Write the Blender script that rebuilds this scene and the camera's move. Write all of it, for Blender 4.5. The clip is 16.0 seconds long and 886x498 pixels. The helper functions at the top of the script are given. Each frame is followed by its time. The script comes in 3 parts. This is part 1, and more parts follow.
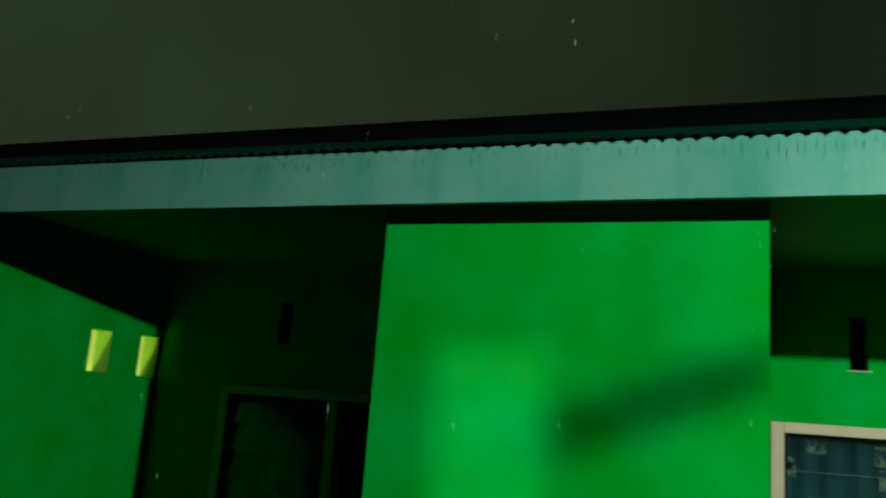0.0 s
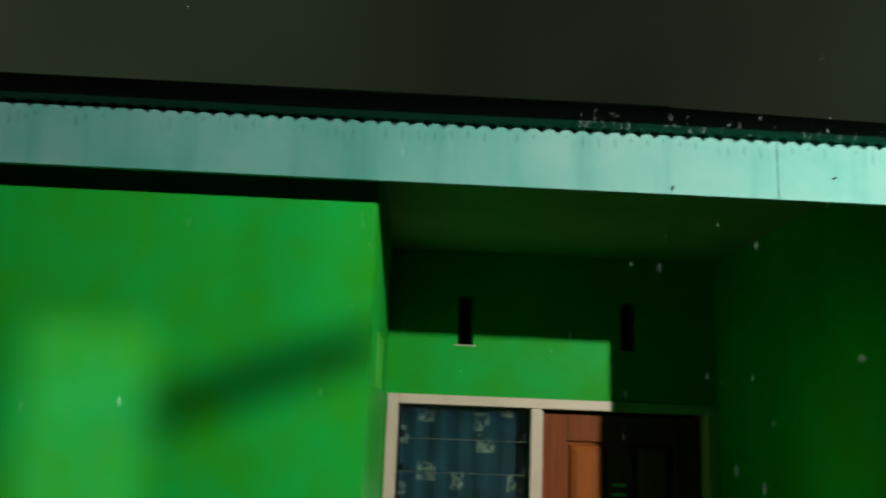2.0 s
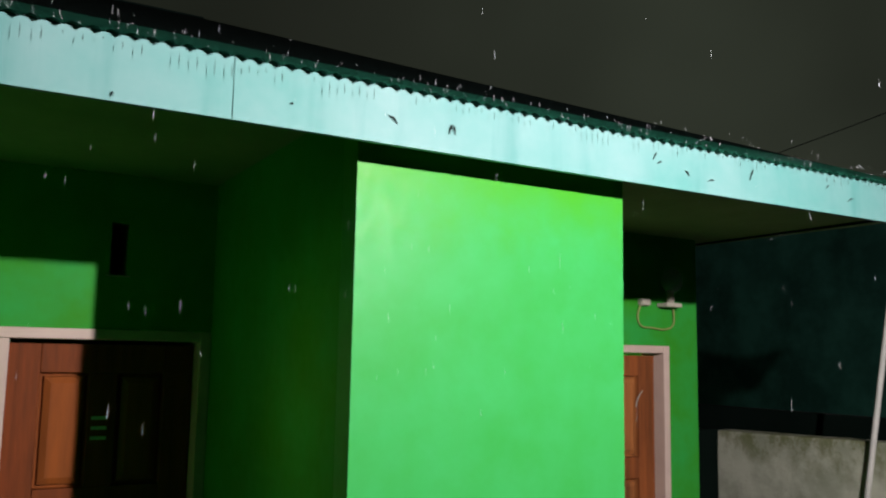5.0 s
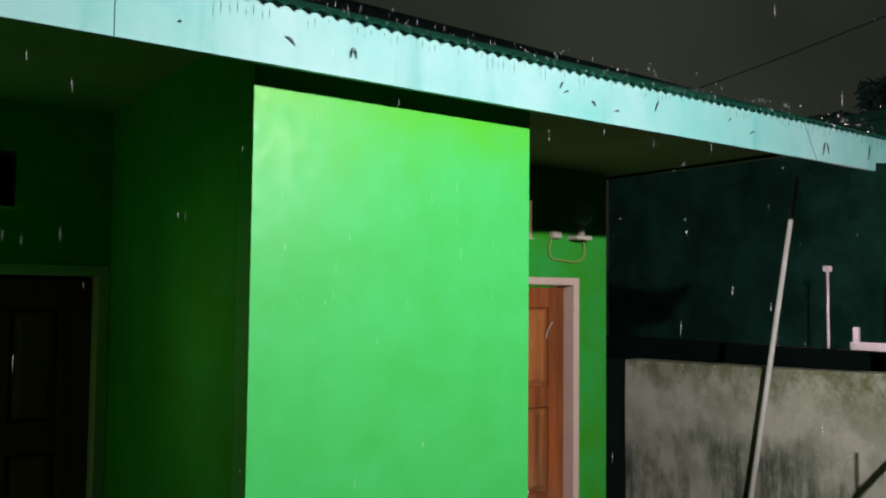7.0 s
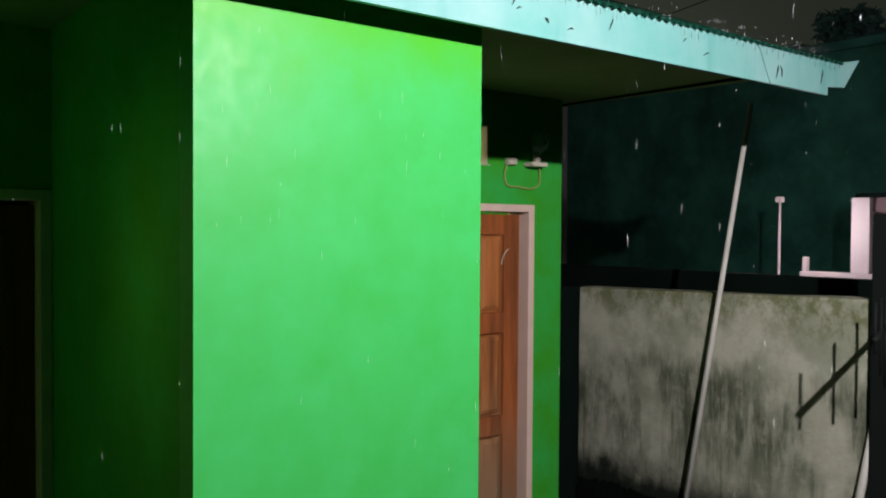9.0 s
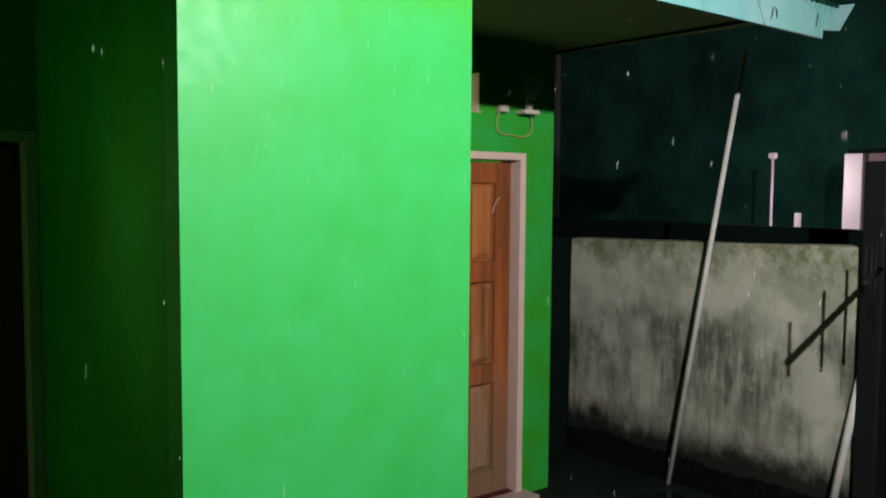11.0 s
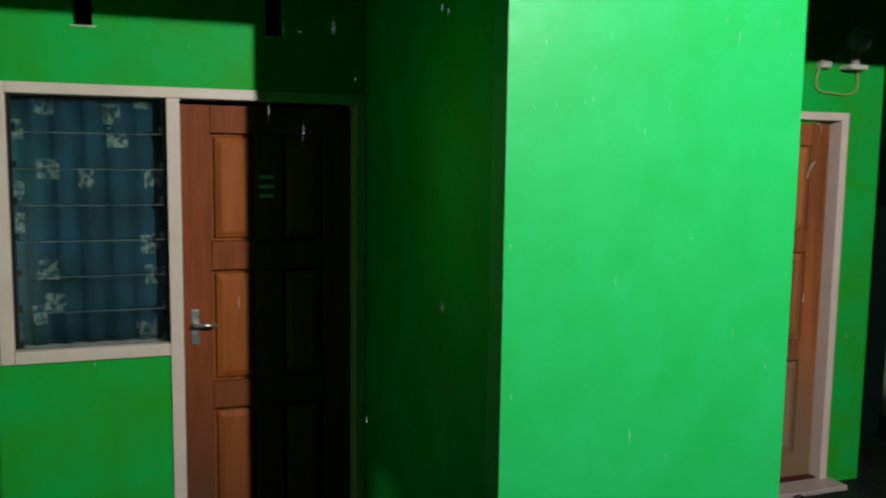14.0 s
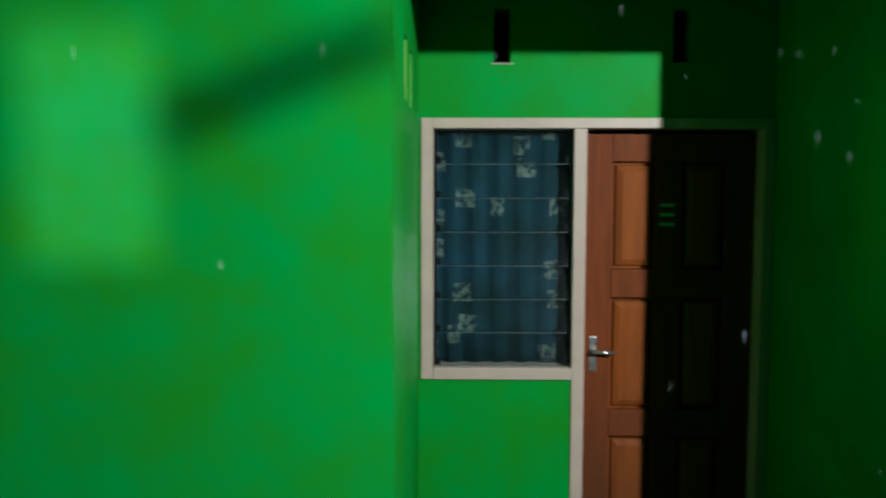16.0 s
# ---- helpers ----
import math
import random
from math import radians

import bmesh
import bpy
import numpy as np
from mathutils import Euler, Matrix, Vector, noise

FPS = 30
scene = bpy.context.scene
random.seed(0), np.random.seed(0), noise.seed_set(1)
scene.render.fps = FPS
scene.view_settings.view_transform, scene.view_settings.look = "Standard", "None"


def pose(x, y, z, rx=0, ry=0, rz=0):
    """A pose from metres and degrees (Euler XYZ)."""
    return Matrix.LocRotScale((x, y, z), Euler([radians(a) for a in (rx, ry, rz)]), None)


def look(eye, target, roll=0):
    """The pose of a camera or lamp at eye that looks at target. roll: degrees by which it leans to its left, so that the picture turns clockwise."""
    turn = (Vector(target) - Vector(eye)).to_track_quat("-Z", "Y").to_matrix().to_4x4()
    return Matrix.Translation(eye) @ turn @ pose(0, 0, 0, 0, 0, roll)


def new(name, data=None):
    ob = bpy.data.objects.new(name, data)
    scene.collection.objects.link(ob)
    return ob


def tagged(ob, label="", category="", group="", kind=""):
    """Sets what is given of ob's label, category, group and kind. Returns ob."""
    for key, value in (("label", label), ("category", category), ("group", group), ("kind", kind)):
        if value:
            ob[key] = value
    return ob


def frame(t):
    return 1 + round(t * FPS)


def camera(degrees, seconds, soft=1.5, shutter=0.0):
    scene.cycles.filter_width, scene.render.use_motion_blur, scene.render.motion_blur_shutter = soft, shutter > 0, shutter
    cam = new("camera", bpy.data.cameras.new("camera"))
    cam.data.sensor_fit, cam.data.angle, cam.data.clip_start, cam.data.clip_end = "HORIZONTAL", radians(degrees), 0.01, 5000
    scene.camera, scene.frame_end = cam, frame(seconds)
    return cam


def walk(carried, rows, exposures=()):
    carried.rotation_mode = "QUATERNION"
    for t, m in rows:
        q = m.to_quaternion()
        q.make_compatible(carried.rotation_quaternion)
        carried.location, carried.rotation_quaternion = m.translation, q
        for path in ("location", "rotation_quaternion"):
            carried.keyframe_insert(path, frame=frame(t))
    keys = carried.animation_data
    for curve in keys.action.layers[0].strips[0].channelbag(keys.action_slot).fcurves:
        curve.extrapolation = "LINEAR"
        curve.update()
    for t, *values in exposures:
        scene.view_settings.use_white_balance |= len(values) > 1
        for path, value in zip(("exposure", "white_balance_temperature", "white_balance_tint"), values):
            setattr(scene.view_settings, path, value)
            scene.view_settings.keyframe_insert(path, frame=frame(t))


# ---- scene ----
cam = camera(54.9, 16.0, soft=2.0, shutter=0.4)
PATH = [
    (0, (-0.235, -3.789, 1.93), (-0.94, -1.962, 2.334), 4.5),
    (0.5, (-0.205, -3.77, 1.931), (-0.725, -1.883, 2.344), 4.1),
    (1, (-0.195, -3.772, 1.939), (-0.567, -1.85, 2.349), 3.2),
    (1.5, (-0.164, -3.774, 1.933), (-0.346, -1.824, 2.342), 2.5),
    (2, (-0.104, -3.764, 1.931), (-0.047, -1.805, 2.33), 2.3),
    (2.5, (-0.033, -3.758, 1.937), (0.253, -1.819, 2.336), 2.0),
    (3, (0.023, -3.756, 1.939), (0.473, -1.849, 2.338), 1.8),
    (3.5, (0.088, -3.741, 1.953), (0.687, -1.869, 2.327), 1.7),
    (4, (0.201, -3.699, 1.972), (0.941, -1.871, 2.305), 1.9),
    (4.5, (0.249, -3.677, 1.971), (1.13, -1.905, 2.26), 1.5),
    (7, (0.341, -3.668, 1.952), (1.488, -2.033, 2.056), 0.6),
    (7.5, (0.361, -3.664, 1.939), (1.532, -2.044, 2.001), 0.6),
    (8, (0.372, -3.656, 1.928), (1.565, -2.052, 1.946), 0.4),
    (8.5, (0.381, -3.662, 1.917), (1.59, -2.069, 1.902), 0.6),
    (9, (0.385, -3.66, 1.908), (1.609, -2.079, 1.86), 0.4),
    (11.5, (0.404, -3.652, 1.815), (1.627, -2.079, 1.646), 0.5),
    (12, (0.392, -3.637, 1.804), (1.532, -2.007, 1.596), 0.3),
    (12.5, (0.362, -3.616, 1.793), (1.377, -1.907, 1.575), 0.2),
    (13, (0.334, -3.619, 1.786), (1.223, -1.841, 1.571), 0.3),
    (13.5, (0.313, -3.611, 1.793), (1.103, -1.787, 1.575), 0.6),
    (14, (0.294, -3.608, 1.795), (0.97, -1.738, 1.577), 0.8),
    (14.5, (0.272, -3.596, 1.794), (0.784, -1.674, 1.59), 0.8),
    (15, (0.203, -3.615, 1.792), (0.527, -1.65, 1.608), 0.4),
    (15.5, (0.088, -3.601, 1.792), (0.235, -1.614, 1.625), -0.1),
    (16, (-0.075, -3.521, 1.796), (-0.100, -1.527, 1.635), 0.1),
]
walk(cam, [(t, look(eye, target, roll)) for t, eye, target, roll in PATH],
     [(0.0, 0.75, 7000, -32), (1.5, 0.7, 6950, -24), (2.5, 0.73, 6700, 8), (3.5, 0.76, 6600, 18), (7.0, 0.8, 6500, 20), (12.0, 0.9, 6350, 12), (14.0, 0.85, 6050, 2), (16.0, 0.93, 5850, -2)])

# ---- world and lights ----
world = bpy.data.worlds.new("night_sky")
scene.world = world
world.use_nodes = True
wn, wl = world.node_tree.nodes, world.node_tree.links
bg = wn["Background"]
w_co = wn.new("ShaderNodeTexCoord")
w_noise = wn.new("ShaderNodeTexNoise")
w_noise.inputs["Scale"].default_value = 1.6
w_noise.inputs["Detail"].default_value = 3
w_ramp = wn.new("ShaderNodeValToRGB")
w_ramp.color_ramp.elements[0].position, w_ramp.color_ramp.elements[0].color = 0.3, (0.010, 0.012, 0.009, 1)
w_ramp.color_ramp.elements[1].position, w_ramp.color_ramp.elements[1].color = 0.7, (0.038, 0.046, 0.034, 1)
wl.new(w_co.outputs["Generated"], w_noise.inputs["Vector"])
wl.new(w_noise.outputs["Fac"], w_ramp.inputs["Fac"])
w_sep = wn.new("ShaderNodeSeparateXYZ")
wl.new(w_co.outputs["Generated"], w_sep.inputs["Vector"])
w_map = wn.new("ShaderNodeMapRange")
w_map.inputs["From Min"].default_value, w_map.inputs["From Max"].default_value = -1.0, 1.0
wl.new(w_sep.outputs["X"], w_map.inputs["Value"])
w_glow = wn.new("ShaderNodeValToRGB")
w_glow.color_ramp.elements[0].position, w_glow.color_ramp.elements[0].color = 0.12, (1.2, 1.22, 1.08, 1)
w_glow.color_ramp.elements[1].position, w_glow.color_ramp.elements[1].color = 0.52, (0.28, 0.30, 0.26, 1)
for place, tone in ((0.66, (0.46, 0.46, 0.43, 1)), (0.85, (0.95, 0.99, 0.90, 1))):
    w_glow.color_ramp.elements.new(place).color = tone
wl.new(w_map.outputs["Result"], w_glow.inputs["Fac"])
w_mul = wn.new("ShaderNodeMix")
w_mul.data_type, w_mul.blend_type = "RGBA", "MULTIPLY"
w_mul.inputs["Factor"].default_value = 1.0
wl.new(w_ramp.outputs["Color"], w_mul.inputs["A"])
wl.new(w_glow.outputs["Color"], w_mul.inputs["B"])
w_back = wn.new("ShaderNodeMapRange")
w_back.inputs["From Min"].default_value, w_back.inputs["From Max"].default_value = -0.6, 0.45
w_back.inputs["To Min"].default_value, w_back.inputs["To Max"].default_value = 0.12, 1.0
wl.new(w_sep.outputs["Y"], w_back.inputs["Value"])
w_dim = wn.new("ShaderNodeMix")
w_dim.data_type, w_dim.blend_type = "RGBA", "MULTIPLY"
w_dim.inputs["Factor"].default_value = 1.0
wl.new(w_mul.outputs["Result"], w_dim.inputs["A"])
wl.new(w_back.outputs["Result"], w_dim.inputs["B"])
wl.new(w_dim.outputs["Result"], bg.inputs["Color"])
bg.inputs["Strength"].default_value = 0.56


def lamp(name, at, watts, colour, radius):
    data = bpy.data.lights.new(name, "POINT")
    data.energy, data.color, data.shadow_soft_size = watts, colour, radius
    ob = new(name, data)
    ob.location = at
    return ob


YARD_LAMP = (2.016, -3.9, 2.851)
flood = bpy.data.lights.new("yard_lamp_light", "SPOT")
flood.energy, flood.color, flood.shadow_soft_size = 400, (1.0, 0.97, 0.94), 0.022
flood.spot_size, flood.spot_blend = radians(170), 0.56
new("yard_lamp_light", flood).matrix_world = look(YARD_LAMP, (2.016, -2.95, 2.541))
# unseen lamp added to throw bright patches through the slots of wall_south
lamp("added_slot_light", (-3.2, -9.2, 2.35), 880, (1.0, 0.92, 1.0), 0.035)
lamp("bathroom_light", (-3.95, -1.15, 0.9), 110, (1.0, 0.8, 0.3), 0.05)
lamp("bathroom_light", (-0.80, -0.30, 2.30), 46, (0.7, 0.88, 0.32), 0.18)
lamp("room_light", (3.0, 1.6, 2.4), 34, (1.0, 0.8, 0.4), 0.05)
# unseen lamp added to brighten the neighbour's pillar and pole
lamp("pillar_fill_light", (10.7, 2.15, 1.95), 22, (1.0, 0.92, 0.90), 0.06)


# ---- materials ----
def material(name, base, rough=0.7, metal=0.0, second=None, scale=3.0, spread=0.25, bump=0.1, bump_scale=60.0,
             streak=None, streak_amount=0.0, specular=0.3, stretch=(1, 1, 1), foot=None, foot_noise=1.1):
    """Base colour with a second colour in soft patches, fine relief and, if wanted, vertical streaks of dirt."""
    m = bpy.data.materials.new(name)
    m.use_nodes = True
    n, l = m.node_tree.nodes, m.node_tree.links
    b = n["Principled BSDF"]
    b.inputs["Roughness"].default_value, b.inputs["Metallic"].default_value = rough, metal
    b.inputs["Specular IOR Level"].default_value = specular
    co = n.new("ShaderNodeTexCoord")
    mp = n.new("ShaderNodeMapping")
    mp.inputs["Scale"].default_value = stretch
    l.new(co.outputs["Object"], mp.inputs["Vector"])
    big = n.new("ShaderNodeTexNoise")
    big.inputs["Scale"].default_value, big.inputs["Detail"].default_value, big.inputs["Roughness"].default_value = scale, 6, 0.62
    l.new(mp.outputs["Vector"], big.inputs["Vector"])
    ramp = n.new("ShaderNodeMapRange")
    ramp.inputs["From Min"].default_value, ramp.inputs["From Max"].default_value = 0.5 - spread, 0.5 + spread
    l.new(big.outputs["Fac"], ramp.inputs["Value"])
    mix = n.new("ShaderNodeMix")
    mix.data_type = "RGBA"
    mix.inputs["A"].default_value = (*base, 1)
    mix.inputs["B"].default_value = (*(second or [c * 0.75 for c in base]), 1)
    l.new(ramp.outputs["Result"], mix.inputs["Factor"])
    colour = mix.outputs["Result"]
    if streak:
        sm = n.new("ShaderNodeMapping")
        sm.inputs["Scale"].default_value = (9, 9, 0.9)
        l.new(co.outputs["Object"], sm.inputs["Vector"])
        sn = n.new("ShaderNodeTexNoise")
        sn.inputs["Scale"].default_value, sn.inputs["Detail"].default_value = 1.0, 5
        l.new(sm.outputs["Vector"], sn.inputs["Vector"])
        sr = n.new("ShaderNodeMapRange")
        sr.inputs["From Min"].default_value, sr.inputs["From Max"].default_value = 0.5, 0.72
        sr.inputs["To Max"].default_value = streak_amount
        l.new(sn.outputs["Fac"], sr.inputs["Value"])
        amount = sr.outputs["Result"]
        sx = n.new("ShaderNodeMix")
        sx.data_type = "RGBA"
        sx.inputs["B"].default_value = (*streak, 1)
        l.new(amount, sx.inputs["Factor"])
        l.new(colour, sx.inputs["A"])
        colour = sx.outputs["Result"]
    if foot:
        band_colour, z_low, z_high = foot
        fs = n.new("ShaderNodeSeparateXYZ")
        l.new(co.outputs["Object"], fs.inputs["Vector"])
        fw = n.new("ShaderNodeMath")
        fw.operation, fw.inputs[1].default_value = "MULTIPLY_ADD", foot_noise
        l.new(big.outputs["Fac"], fw.inputs[0])
        l.new(fs.outputs["Z"], fw.inputs[2])
        fr = n.new("ShaderNodeMapRange")
        fr.interpolation_type = "SMOOTHSTEP"
        fr.inputs["From Min"].default_value, fr.inputs["From Max"].default_value = z_low + foot_noise / 2, z_high + foot_noise / 2
        fr.inputs["To Min"].default_value, fr.inputs["To Max"].default_value = 0.9, 0.0
        l.new(fw.outputs["Value"], fr.inputs["Value"])
        fx = n.new("ShaderNodeMix")
        fx.data_type = "RGBA"
        fx.inputs["B"].default_value = (*band_colour, 1)
        l.new(fr.outputs["Result"], fx.inputs["Factor"])
        l.new(colour, fx.inputs["A"])
        colour = fx.outputs["Result"]
    l.new(colour, b.inputs["Base Color"])
    fine = n.new("ShaderNodeTexNoise")
    fine.inputs["Scale"].default_value, fine.inputs["Detail"].default_value = bump_scale, 5
    l.new(mp.outputs["Vector"], fine.inputs["Vector"])
    rr = n.new("ShaderNodeMapRange")
    rr.inputs["To Min"].default_value, rr.inputs["To Max"].default_value = max(0.03, rough - 0.12), min(1, rough + 0.12)
    l.new(fine.outputs["Fac"], rr.inputs["Value"])
    l.new(rr.outputs["Result"], b.inputs["Roughness"])
    if bump:
        bp = n.new("ShaderNodeBump")
        bp.inputs["Strength"].default_value, bp.inputs["Distance"].default_value = bump, 0.01
        l.new(fine.outputs["Fac"], bp.inputs["Height"])
        l.new(bp.outputs["Normal"], b.inputs["Normal"])
    return m


def glass_material():
    m = bpy.data.materials.new("louvre_glass")
    m.use_nodes = True
    n, l = m.node_tree.nodes, m.node_tree.links
    n.remove(n["Principled BSDF"])
    clear, gloss, mix, fres = (n.new("ShaderNode" + k) for k in ("BsdfTransparent", "BsdfGlossy", "MixShader", "Fresnel"))
    clear.inputs["Color"].default_value = (0.80, 0.90, 0.92, 1)
    gloss.inputs["Roughness"].default_value = 0.12
    fres.inputs["IOR"].default_value = 1.5
    l.new(fres.outputs["Fac"], mix.inputs["Fac"])
    l.new(clear.outputs["BSDF"], mix.inputs[1])
    l.new(gloss.outputs["BSDF"], mix.inputs[2])
    l.new(mix.outputs["Shader"], n["Material Output"].inputs["Surface"])
    return m


def curtain_material():
    """Blue cloth with a loose check and pale printed patches."""
    m = bpy.data.materials.new("curtain_cloth")
    m.use_nodes = True
    n, l = m.node_tree.nodes, m.node_tree.links
    b = n["Principled BSDF"]
    b.inputs["Roughness"].default_value = 0.9
    co = n.new("ShaderNodeTexCoord")
    no = n.new("ShaderNodeTexNoise")
    no.inputs["Scale"].default_value, no.inputs["Detail"].default_value = 4.0, 3
    l.new(co.outputs["Object"], no.inputs["Vector"])
    base = n.new("ShaderNodeValToRGB")
    base.color_ramp.elements[0].position, base.color_ramp.elements[0].color = 0.35, (0.021, 0.066, 0.070, 1)
    base.color_ramp.elements[1].position, base.color_ramp.elements[1].color = 0.65, (0.034, 0.105, 0.158, 1)
    l.new(no.outputs["Fac"], base.inputs["Fac"])
    vo = n.new("ShaderNodeTexVoronoi")
    vo.distance, vo.inputs["Scale"].default_value = "CHEBYCHEV", 7.8
    vo.inputs["Randomness"].default_value = 0.9
    l.new(co.outputs["Object"], vo.inputs["Vector"])
    near = n.new("ShaderNodeMath")
    near.operation, near.inputs[1].default_value = "LESS_THAN", 0.31
    l.new(vo.outputs["Distance"], near.inputs[0])
    sep = n.new("ShaderNodeSeparateColor")
    l.new(vo.outputs["Color"], sep.inputs["Color"])
    pick = n.new("ShaderNodeMath")
    pick.operation, pick.inputs[1].default_value = "GREATER_THAN", 0.5
    l.new(sep.outputs["Red"], pick.inputs[0])
    both = n.new("ShaderNodeMath")
    both.operation = "MULTIPLY"
    l.new(near.outputs["Value"], both.inputs[0])
    l.new(pick.outputs["Value"], both.inputs[1])
    fray = n.new("ShaderNodeTexNoise")
    fray.inputs["Scale"].default_value = 38
    l.new(co.outputs["Object"], fray.inputs["Vector"])
    soft = n.new("ShaderNodeMath")
    soft.operation = "MULTIPLY"
    l.new(both.outputs["Value"], soft.inputs[0])
    hard = n.new("ShaderNodeMapRange")
    hard.inputs["From Min"].default_value, hard.inputs["From Max"].default_value = 0.42, 0.6
    l.new(fray.outputs["Fac"], hard.inputs["Value"])
    l.new(hard.outputs["Result"], soft.inputs[1])
    mix = n.new("ShaderNodeMix")
    mix.data_type = "RGBA"
    mix.inputs["B"].default_value = (0.341, 0.384, 0.31, 1)
    l.new(soft.outputs["Value"], mix.inputs["Factor"])
    l.new(base.outputs["Color"], mix.inputs["A"])
    l.new(mix.outputs["Result"], b.inputs["Base Color"])
    return m


def plaster_material():
    """Pale render with a damp band in ragged runs, olive moss near the top and black growth at the foot."""
    m = bpy.data.materials.new("stained_plaster")
    m.use_nodes = True
    n, l = m.node_tree.nodes, m.node_tree.links
    b = n["Principled BSDF"]
    b.inputs["Roughness"].default_value = 0.85
    b.inputs["Specular IOR Level"].default_value = 0.25
    co = n.new("ShaderNodeTexCoord")
    sep = n.new("ShaderNodeSeparateXYZ")
    l.new(co.outputs["Object"], sep.inputs["Vector"])

    def cloud(scale, stretch, detail=6, rough=0.6):
        mp = n.new("ShaderNodeMapping")
        mp.inputs["Scale"].default_value = stretch
        l.new(co.outputs["Object"], mp.inputs["Vector"])
        no = n.new("ShaderNodeTexNoise")
        no.inputs["Scale"].default_value, no.inputs["Detail"].default_value, no.inputs["Roughness"].default_value = scale, detail, rough
        l.new(mp.outputs["Vector"], no.inputs["Vector"])
        return no.outputs["Fac"]

    def span(value, a, c, lo=0.0, hi=1.0):
        r = n.new("ShaderNodeMapRange")
        r.interpolation_type = "SMOOTHSTEP"
        for k, v in (("From Min", a), ("From Max", c), ("To Min", lo), ("To Max", hi)):
            r.inputs[k].default_value = v
        l.new(value, r.inputs["Value"])
        return r.outputs["Result"]

    def sums(a, c, operation, k=None):
        q = n.new("ShaderNodeMath")
        q.operation = operation
        l.new(a, q.inputs[0])
        if k is None:
            l.new(c, q.inputs[1])
        else:
            q.inputs[1].default_value = k
            if c is not None:
                l.new(c, q.inputs[2])
        return q.outputs["Value"]

    def over(below, colour, amount):
        x = n.new("ShaderNodeMix")
        x.data_type = "RGBA"
        l.new(amount, x.inputs["Factor"])
        if isinstance(below, tuple):
            x.inputs["A"].default_value = (*below, 1)
        else:
            l.new(below, x.inputs["A"])
        x.inputs["B"].default_value = (*colour, 1)
        return x.outputs["Result"]

    z = sep.outputs["Z"]
    runs = cloud(1.0, (7.5, 7.5, 1.7), 9, 0.66)
    blot = cloud(2.6, (1, 1, 1))
    grain = cloud(11.0, (1, 1, 0.8), 8, 0.7)
    c = over((0.40, 0.41, 0.325), (0.26, 0.28, 0.21), span(blot, 0.40, 0.60))
    c = over(c, (0.2604, 0.2604, 0.2108), span(grain, 0.5, 0.78, 0.0, 0.7))
    ragged = sums(runs, z, "MULTIPLY_ADD", 0.75)
    below_line = span(ragged, 1.36, 1.54, 1.0, 0.0)
    above_foot = span(ragged, 0.66, 1.15, 0.25, 1.0)
    patch = cloud(1.9, (1, 1.5, 0.75), 5, 0.6)
    fine_runs = cloud(1.0, (19, 19, 1.5), 7, 0.62)
    damp = sums(sums(below_line, above_foot, "MULTIPLY"), span(patch, 0.40, 0.57, 0.22, 1.0), "MULTIPLY")
    c = over(c, (0.075, 0.088, 0.058), sums(damp, span(runs, 0.36, 0.56, 0.35, 1.0), "MULTIPLY"))
    c = over(c, (0.045, 0.055, 0.036), sums(sums(below_line, span(fine_runs, 0.52, 0.66), "MULTIPLY"), span(patch, 0.36, 0.60, 0.1, 0.5), "MULTIPLY"))
    c = over(c, (0.35, 0.335, 0.27), sums(sums(below_line, span(fine_runs, 0.62, 0.50), "MULTIPLY"), span(grain, 0.52, 0.66, 0.0, 0.5), "MULTIPLY"))
    top = sums(span(sums(blot, z, "MULTIPLY_ADD", 0.55), 1.48, 1.80), span(grain, 0.40, 0.60, 0.15, 1.0), "MULTIPLY")
    c = over(c, (0.1054, 0.1178, 0.0403), sums(top, None, "MULTIPLY", 0.85))
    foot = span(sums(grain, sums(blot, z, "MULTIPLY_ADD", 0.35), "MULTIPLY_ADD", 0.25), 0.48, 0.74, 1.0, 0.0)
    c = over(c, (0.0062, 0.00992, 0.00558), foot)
    l.new(c, b.inputs["Base Color"])
    bp = n.new("ShaderNodeBump")
    bp.inputs["Strength"].default_value, bp.inputs["Distance"].default_value = 0.5, 0.012
    l.new(cloud(24.0, (1, 1, 1), 8, 0.7), bp.inputs["Height"])
    l.new(bp.outputs["Normal"], b.inputs["Normal"])
    return m


GREEN = material("green_wall_paint", (0.019, 0.30, 0.050), 0.5, second=(0.026, 0.238, 0.010), scale=3.4, spread=0.17, bump=0.08, bump_scale=22, specular=0.055,
                 streak=(0.0174, 0.225, 0.026), streak_amount=0.2)
# lit copy of GREEN: block two's brightness put into a mintier colour
MINT = material("lit_green_paint", (0.026, 0.305, 0.074), 0.42, second=(0.020, 0.270, 0.046), scale=6.5, spread=0.22, bump=0.08, bump_scale=22, specular=0.13,
                # yellower towards the top
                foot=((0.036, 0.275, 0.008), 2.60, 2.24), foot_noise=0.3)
SOFFIT = material("soffit_board", (0.215, 0.32, 0.13), 0.8, second=(0.13, 0.235, 0.07), scale=1.5, bump=0.06, specular=0.1)
FASCIA = material("white_fascia_paint", (0.175, 0.305, 0.298), 0.5, second=(0.066, 0.25, 0.225), scale=2.2, bump=0.04, bump_scale=30, specular=0.12,
                  streak=(0.035, 0.19, 0.172), streak_amount=0.5)
# lit and shaded copies of one roof sheet: EAVE greener, SHEET near black
SHEET = material("shaded_roof_sheet", (0.0031, 0.0087, 0.0074), 0.85, specular=0.062, second=(0.0019, 0.005, 0.0043), scale=2.0, bump=0.05, bump_scale=20)
